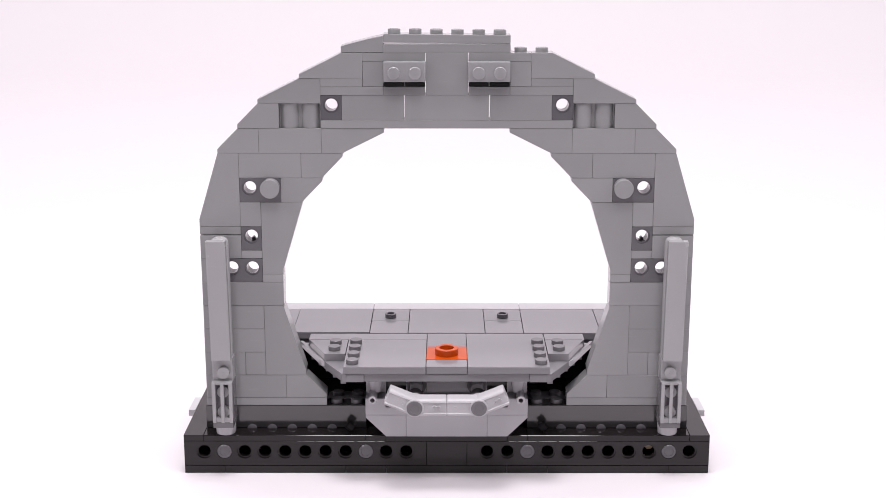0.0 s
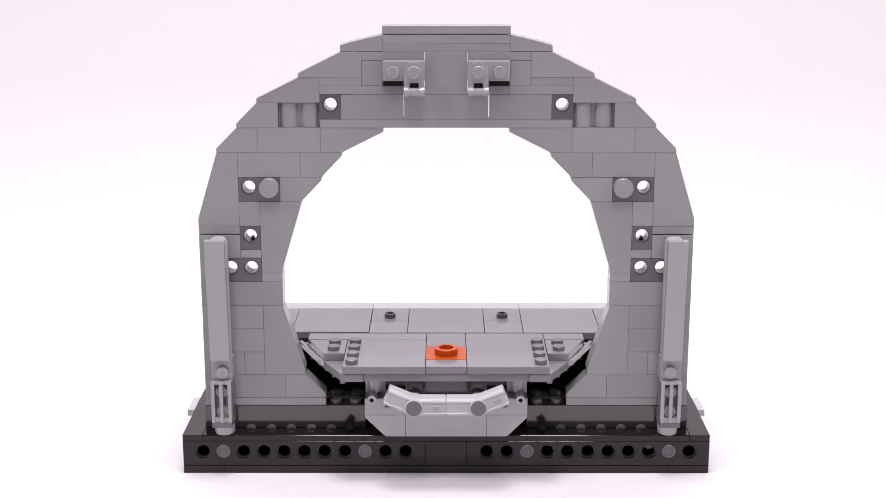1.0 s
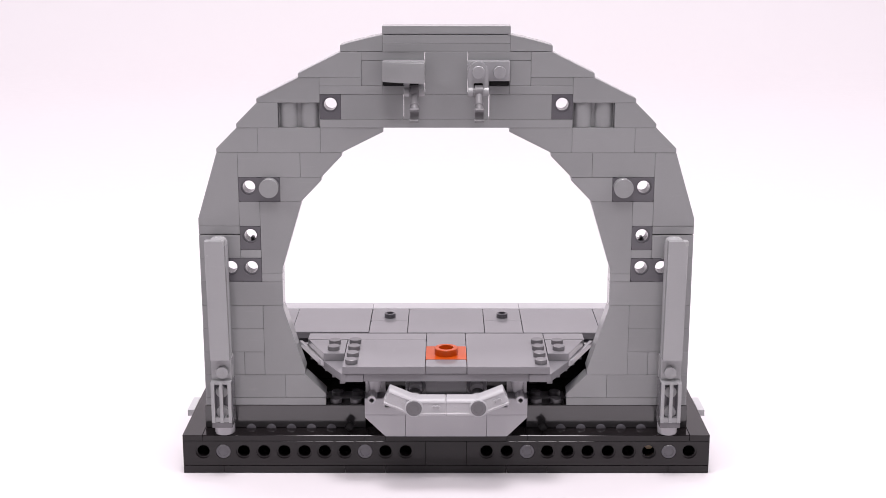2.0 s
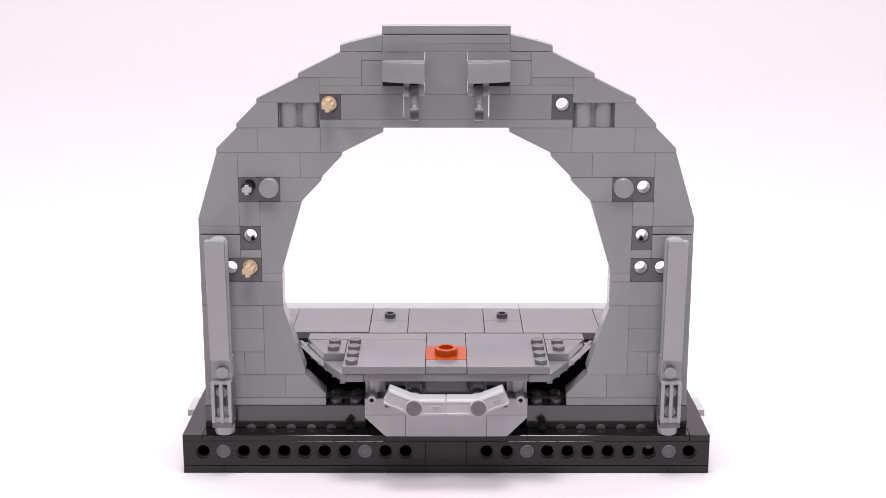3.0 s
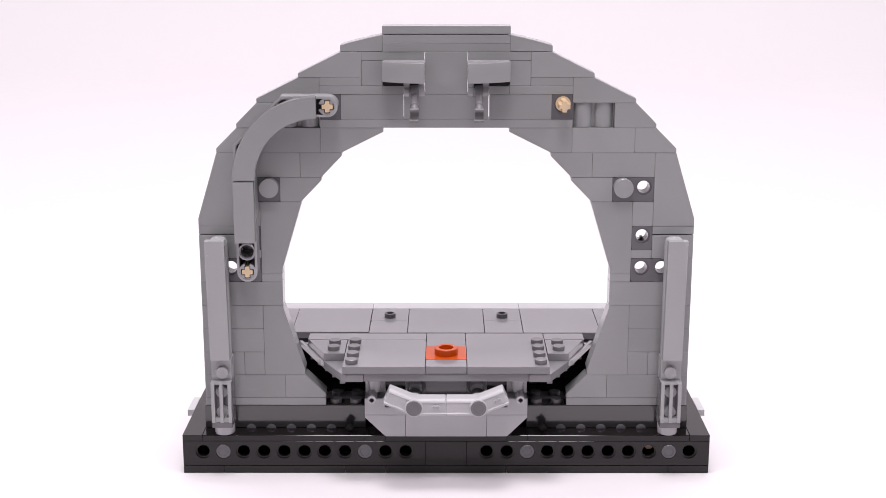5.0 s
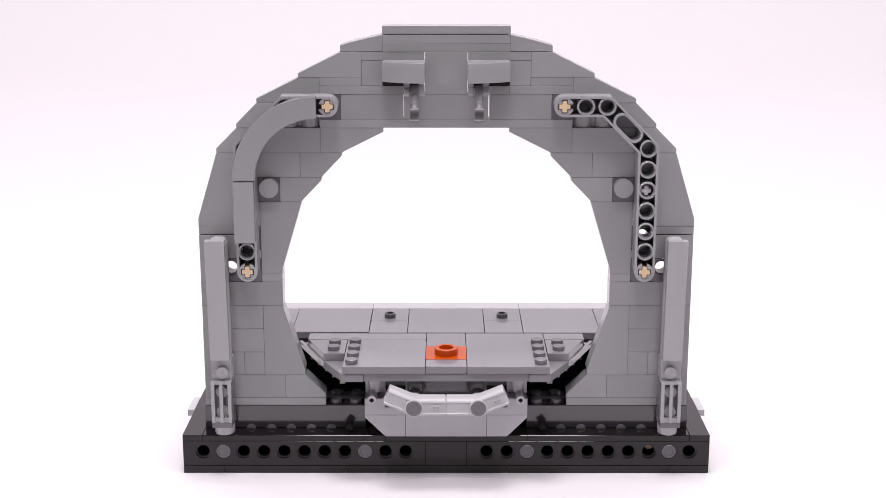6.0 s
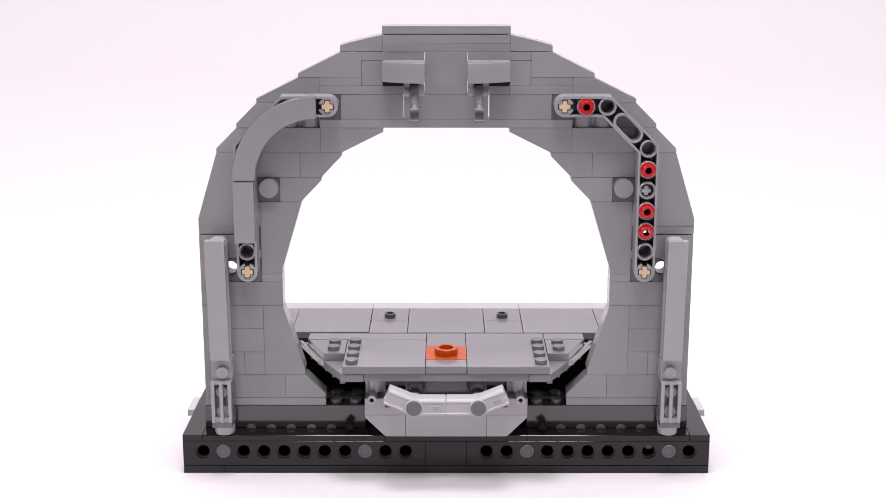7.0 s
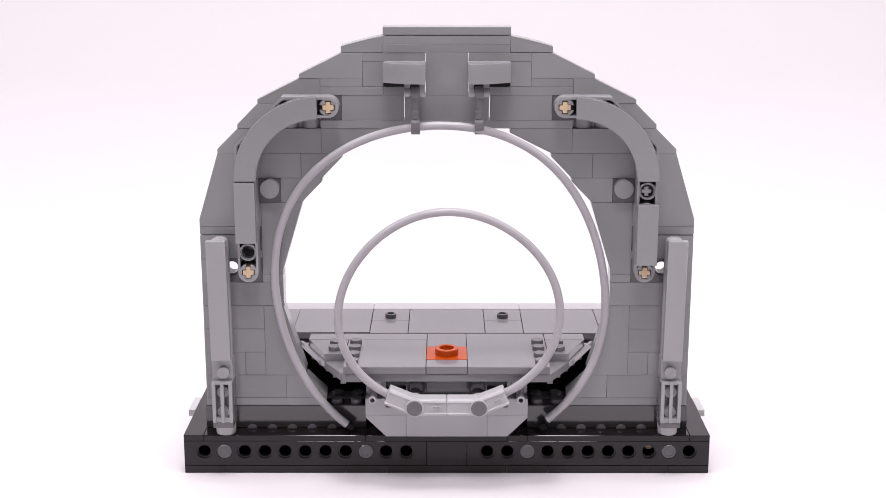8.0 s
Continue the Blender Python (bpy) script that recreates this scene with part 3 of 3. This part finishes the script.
def parking():
    """Poses on the table for the waiting pieces: each lies on its back, in rows at both sides of the model."""
    lie = Matrix.Rotation(radians(-90), 4, "X")
    at = {-1: [0.34, -0.06, 0.0], 1: [0.34, -0.06, 0.0]}      # next free place at each side: distance from the middle, y, depth of the row
    poses = []
    for k, (ob, _, _) in enumerate(ARRIVALS):
        pts = [lie @ p.matrix_basis @ v.co for p in ob.children for v in p.data.vertices]
        lo, hi = (Vector([f(q[i] for q in pts) for i in range(3)]) for f in (min, max))
        side = -1 if k % 2 else 1
        x, y, deep = at[side]
        if x + hi.x - lo.x > 0.78:
            x, y, deep = 0.34, y - deep - 0.015, 0.0
        poses.append(Matrix.Translation((x - lo.x if side > 0 else -x - hi.x, y - hi.y, TABLE - lo.z)) @ lie)
        at[side] = [x + hi.x - lo.x + 0.015, y, max(deep, hi.y - lo.y)]
    return poses


def drop_in(name, label, category, bm, material, at, t, partname, group=""):
    e = thing(name, label, category, at, group)
    part(partname, bm, material, e)
    arriving(e, at, t)
    return e


def build_top():
    # springy plate on the crown, pressed flat by its tile
    at = (3 * U, 1.5 * U, 53 * P)
    plate = thing("top_plate", "grey one by six studded plate on the crown", "toy plate", at)
    part("plate", block(-3, 3, 1, 2, 53, 54, off=at), GREY, plate)
    for x in range(6):
        ob = add_stud(0, 0, 0, GREY, plate)
        ob.location = ((x - 2.5) * U - at[0], 0, P)
    at2 = (0, 1.5 * U, 54.05 * P)
    tile = merge(block(-3.02, 3.02, 0.98, 2, 54.1, 55.05, 0.0002, at2), block(-2.95, 2.95, 1.06, 1.94, 54.02, 54.3, 0.0001, at2))
    drop_in("top_tile", "smooth grey one by six tile on the crown", "toy tile", tile, GREY, at2, 0.2, "tile")
    at3 = (4 * U, 1.5 * U, 52 * P)
    drop_in("curved_slope", "grey curved slope brick on the arch shoulder", "toy slope", curved_slope(1, at3), GREY, at3, 0.5, "slope")
    return plate, at


def clip_bm():
    """A plate with a round top and a forked foot that holds a bar, facing the front; origin at the stud's foot."""
    w, top = 0.0038, [Vector((0.0038 * math.cos(radians(q)), 0.0038 * math.sin(radians(q)))) for q in range(0, 181, 12)]
    foot = [Vector(q) for q in ((-w, -0.0068), (-0.0017, -0.0068), (-0.0017, -0.0041), (0.0017, -0.0041), (0.0017, -0.0068), (w, -0.0068))]
    bm = filled(top + foot, -0.0030, 0)
    bmesh.ops.recalc_face_normals(bm, faces=bm.faces[:])
    bmesh.ops.bevel(bm, geom=[e for e in bm.edges if e.calc_face_angle(0) > 0.7], offset=0.00018, segments=2, affect="EDGES")
    return bm


def build_clips():
    for s, t1, t2, t3 in ((-1, 0.7, 1.3, 1.95), (1, 1.0, 1.5, 2.2)):
        at = (s * 1.5 * U, 0.62 * U, 49.72 * P + 0.0004)
        e = thing("clip_plate", "grey rounded plate with a horizontal bar, on a bracket stud", "toy clip", at, "clip plates on the crown")
        part("plate", clip_bm(), BEAM, e)
        # the fork's opening is filled with black to paint its shade
        part("slot", block(-0.21, 0.21, -0.30, -0.02, -0.0062 / P, -0.0041 / P, 0.00005), MATTE, e, "black block for the shade in the slot over the bar")
        add_stud(0, -0.375, 0, BEAM, e, "front", 0.1)
        bar = bmesh.new()
        for q in (-1, 1):
            merge(bar, lathe([(0, -0.0011), (0.0016, -0.0011), (0.00175, -0.0009), (0.00175, 0.0009), (0.0016, 0.0011), (0, 0.0011)], "X", (q * 0.0028, -0.0026, -0.0074), 24, False))
        merge(bar, lathe([(0, -0.0037), (0.0015, -0.0037), (0.0015, 0.0037), (0, 0.0037)], "X", (0, -0.0026, -0.0074), 20, False))
        part("bar", bar, POSTGREY, e)
        arriving(e, at, t1)
        # the hanging hook
        at2 = (s * 1.5 * U + 0.0002, 0.62 * U - 0.0026, 49.72 * P - 0.0070)
        h = thing("hanging_clip", "mid grey clip with a short hose holder", "toy clip", at2, "hanging clips")
        part("grip", lathe([(0.0015, -0.0016), (0.0024, -0.0016), (0.0026, -0.0014), (0.0026, 0.0014), (0.0024, 0.0016), (0.0015, 0.0016)], "X", (0, 0, 0), 24), HOOK, h)
        part("stem", lathe([(0, -0.0018), (0.0014, -0.0018), (0.0014, -0.0062), (0.0017, -0.0064), (0.0017, -0.0074), (0.0014, -0.0078), (0.0014, -0.0098), (0, -0.0098)], "Z", (0, 0, 0), 20, False), HOOK, h)
        # jaw: an arch open below, its two lips drawn in a little
        outer = [Vector((0.0026 * math.cos(radians(q)), 0.0026 * math.sin(radians(q)))) for q in range(0, 181, 15)]
        inner = [Vector((0.00165 * math.cos(radians(q)), 0.00165 * math.sin(radians(q)))) for q in range(220, -41, -20)]
        ring = [Vector((0.0025, -0.0028))] + outer + [Vector((-0.0025, -0.0028)), Vector((-0.0017, -0.0028))] + inner + [Vector((0.0017, -0.0028))]
        jaw = filled(ring, -0.0017, 0.0017)
        bmesh.ops.recalc_face_normals(jaw, faces=jaw.faces[:])
        bmesh.ops.bevel(jaw, geom=[ed for ed in jaw.edges if ed.calc_face_angle(0) > 1.0], offset=0.00015, segments=1, affect="EDGES")
        jaw.transform(Matrix.Translation((0, 0.0002, -0.0122)) @ Matrix.Rotation(radians(42), 4, "X") @ Matrix.Rotation(radians(90), 4, "Z"))
        part("jaw", jaw, HOOK, h)
        arriving(h, at2, t2)
        HOOKS.append(h)
        # curved cover over bracket and clip
        at3 = (s * 2 * U, 0.24 * U, 48.75 * P)
        n = 14
        poly = [(s * -1.0, 0.0), (s * 1.0, 0.0)] + [(s * (1.0 - 2.0 * k / n), -0.12 - 0.68 * math.sin(radians(90) * k / n) ** 0.9) for k in range(n + 1)]
        e2 = thing("curved_cover", "grey curved slope brick mounted sideways over the clip", "toy slope", at3, "curved covers on the crown")
        part("slope", slab(poly, 0, 2.35, 0.00026), GREY, e2)
        # solid black block in place of the shaded hollow under the cover
        part("underside", block(*sorted((s * 0.0, s * 0.96)), -0.06, 0.3, -0.36, -0.01, 0.0001), MATTE, e2, "black block for the shade in the hollow underside")
        arriving(e2, at3, t3)


def cross_bm(y0, y1, r=0.0023, w=0.00088):
    pts = [(w, r), (-w, r), (-w, w), (-r, w), (-r, -w), (-w, -w), (-w, -r), (w, -r), (w, -w), (r, -w), (r, w), (w, w)]
    bm = filled([Vector(q) for q in pts], y0, y1)
    bmesh.ops.recalc_face_normals(bm, faces=bm.faces[:])
    bmesh.ops.bevel(bm, geom=bm.edges[:], offset=0.00012, segments=2, affect="EDGES")
    return bm


HTOP = (44 + 5.8 / 3.2) * P
HLOW = (24 + 5.8 / 3.2) * P


def build_side(s, times):
    t_ax1, t_ax2, t_pin, t_beam, t_red, t_curve, t_tile = times
    dx = -0.0005 if s < 0 else 0.0003      # play of the beam on its axles
    # cross axles
    for x, z, t in ((5.5, HTOP, t_ax1), (9.5, HLOW, t_ax2)):
        at = (s * x * U + dx, 0, z + 0.0002)
        ax = drop_in("cross_axle", "tan cross-shaped axle in a wall hole", "toy axle", cross_bm(-0.0001, 1.95 * U, 0.0021, 0.00088), TAN, at, t, "axle", "tan axles")
        part("collar", lathe([(0, 0.0001), (0.0029, 0.0001), (0.0029, -0.0006), (0, -0.0006)], "Y", (0, U, 0), 26, False), TAN, ax)
    # pin for the middle of the beam
    at = (s * 9.5 * U, 1.0 * U, (34 + 5.8 / 3.2) * P)
    e = thing("peg_pin", "black peg pin with a pale end in a wall hole", "toy pin", at, "peg pins")
    part("sleeve", lathe([(0.0019, 0.0045), (0.0023, 0.0045), (0.0023, -0.0075), (0.0019, -0.0075)], "Y", (0, 0, 0), 24), BLACK, e)
    part("core", cross_bm(-0.0066, 0.007, 0.0018, 0.0008), LINK, e, "pale cross core")
    arriving(e, at, t_pin)
    # bent beam
    at = (s * 9.5 * U + dx, 0.5 * U, HLOW + 0.0002)
    pts = [(4, 8), (2, 8), (0, 6), (0, 0)]
    path = [(-s * a * U, b * U) for a, b in pts]
    e = thing("bent_beam", "grey double-bent peg beam with round holes", "toy beam", at, "bent beams")
    bm = band(capsule(path, 0.0039), capsule(path, 0.0030), -0.0039, 0.0039)
    web = []
    for a, b in ((4, 8), (3, 8), (2, 8), (0, 6), (0, 5), (0, 4), (0, 3), (0, 2), (0, 1), (0, 0)):
        r0 = 0.0024
        web.append(Vector((-s * a * U, b * U)))
        if (a, b) in ((4, 8), (0, 0)):
            merge(bm, cross_ring(-s * a * U, b * U, -0.0037, 0.0037, radians(90) if b == 0 else (0 if s > 0 else math.pi)))
            continue
        merge(bm, lathe([(r0 + 0.0004, 0.0038), (0.0032, 0.0038), (0.0034, 0.0036), (0.0034, -0.0037), (r0 + 0.0004, -0.0037), (r0 + 0.0004, -0.0030), (r0 + 0.0001, -0.0030), (r0 + 0.0001, 0.0030), (r0 + 0.0004, 0.0030)], "Y", (-s * a * U, 0, b * U), 26))
    d0, d1 = Vector((-s * 1.29 * U, 7.29 * U)), Vector((-s * 0.71 * U, 6.71 * U))
    merge(bm, band(capsule([d0, d1], 0.0034), capsule([d0, d1], 0.0024), -0.00375, 0.0037))
    part("beam", bm, BEAM, e)
    # webs take a darker grey than the beam: recess shade put into the colour
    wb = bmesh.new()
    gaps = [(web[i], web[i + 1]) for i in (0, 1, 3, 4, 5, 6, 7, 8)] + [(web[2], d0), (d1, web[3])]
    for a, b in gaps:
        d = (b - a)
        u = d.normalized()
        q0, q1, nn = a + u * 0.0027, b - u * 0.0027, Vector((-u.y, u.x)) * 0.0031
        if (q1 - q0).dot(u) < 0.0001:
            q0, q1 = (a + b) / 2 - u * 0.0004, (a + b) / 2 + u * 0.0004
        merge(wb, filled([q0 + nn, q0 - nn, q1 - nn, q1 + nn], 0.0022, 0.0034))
    part("web", wb, DARK, e, "sunken web between the holes, coloured dark for its shade")
    arriving(e, at, t_beam)
    # red half pins
    spots = ((3, 8), (0, 5), (0, 3), (0, 2))
    for (a, b), t in zip(spots, t_red):
        at = (s * (9.5 - a) * U + dx, 0, HLOW + b * U + 0.0002)
        bm = lathe([(0.0013, 0.0018), (0.0022, 0.0018), (0.0024, 0.0016), (0.0024, 0.0004), (0.0030, 0.0002), (0.0030, -0.0004), (0.0024, -0.0006), (0.0024, -0.004), (0.0013, -0.004)], "Y", (0, 0, 0), 28)
        drop_in("red_pin", "red half pin with a hollow stud end in the bent beam", "toy pin", bm, RED, at, t, "pin", "red pins")
    # quarter-round tile
    at = (s * 6 * U + dx, 0, 37.2 * P)
    n = 24
    bm = bmesh.new()
    arc = [radians(90 * k / n) for k in range(n + 1)]
    outer = [Vector((s * 4.03 * U * math.cos(a), 4.03 * U * math.sin(a))) for a in arc]
    inner = [Vector((s * 2.95 * U * math.cos(a), 2.95 * U * math.sin(a))) for a in arc]
    bm = filled(outer + inner[::-1], -0.4 * U, -0.0003)
    bmesh.ops.recalc_face_normals(bm, faces=bm.faces[:])
    bmesh.ops.bevel(bm, geom=[ed for ed in bm.edges if ed.calc_face_angle(0) > 0.7], offset=0.00034, segments=3, affect="EDGES")
    drop_in("quarter_round_tile", "smooth grey quarter-round tile over the bent beam", "toy tile", bm, GREY, at, t_curve, "tile", "quarter-round tiles")
    z1 = 37.15 if s < 0 else 34.45
    at = (s * 9.52 * U + dx, 0, (z1 - 7.5) * P)
    drop_in("straight_tile", "smooth grey one by three tile on the bent beam", "toy tile", block(-0.5, 0.5, -0.4, -0.04, 0, 7.45, 0.00034), GREY, at, t_tile, "tile", "straight tiles")


def hose(bend, y_low, y_top, a0, a1, r):
    """A flexible hose bent into an open ring. bend: its mean radius, then (cos, sin) pairs of one, two, three and four turns, counted
    from the top; a0 and a1: the angles of its two ends."""
    pts = []
    n = 140
    for k in range(n + 1):
        th = a0 + (a1 - a0) * k / n
        d = bend[0] + sum(c * math.cos(m * th) + q * math.sin(m * th) for m, (c, q) in enumerate(bend[1:], 1))
        pts.append(Vector((d * math.sin(th), y_low + (y_top - y_low) * (math.cos(th) + 1) / 2, d * math.cos(th))))
    return sweep(pts, r, 16)


def build_hoses():
    big = hose([0.06584, (-0.00473, -0.00259), (0.00136, -0.0011), (-0.00065, 0.00017), (-0.00052, 0.00065)], 0.0035, 0.0024, -2.55, 2.53, 0.0016)
    drop_in("large_hose_ring", "pale grey flexible hose bent into a large ring", "toy hose", big, HOSE, (0, 0, 0.0783), 7.7, "hose", "hose rings")
    small = hose([0.04003, (-0.00077, 0.00064), (-0.00183, 0.00043), (0.00072, -0.00026), (0.00011, -0.00004)], -1.65 * U, -1.65 * U, -2.60, 2.56, 0.0016)
    drop_in("small_hose_ring", "pale grey flexible hose bent into a small ring", "toy hose", small, HOSE, (0, 0, 0.0715), 7.9, "hose", "hose rings")


TOP_PLATE, TOP_AT = build_top()
build_clips()
build_side(-1, (2.4, 2.65, 2.9, 3.1, (3.4, 3.7, 3.9, 4.2), 4.5, 4.7))
build_side(1, (4.95, 5.2, 5.4, 5.65, (6.1, 6.3, 6.6, 6.9), 7.1, 7.4))
build_hoses()


# ---- what moves ----
def motions():
    for (ob, t, rest), parked in zip(ARRIVALS, parking()):
        rows = [(0.0, parked), (t - 0.0667, parked), (t - 0.0333, rest), (8.0, rest)]
        if ob in HOOKS:      # put in with its jaw to the front, then turned round when the hose is clipped in
            turned = [rest @ pose(0, 0, 0, -52 * k / 3) @ pose(0, 0, 0, 0, 0, 60 * k) for k in (3, 2, 1)]
            rows = [(0.0, parked), (t - 0.0667, parked), (t - 0.0333, turned[0]), (7.6, turned[0]), (7.6333, turned[1]), (7.6667, turned[2]), (7.7, rest), (8.0, rest)]
        walk(ob, rows)
    flat = Matrix.Translation(TOP_AT)
    tilted = flat @ pose(0, 0, 0.0002, 0, 0.55, 0)
    walk(TOP_PLATE, [(0.0, tilted), (0.1333, tilted), (0.1667, flat), (8.0, flat)])


motions()
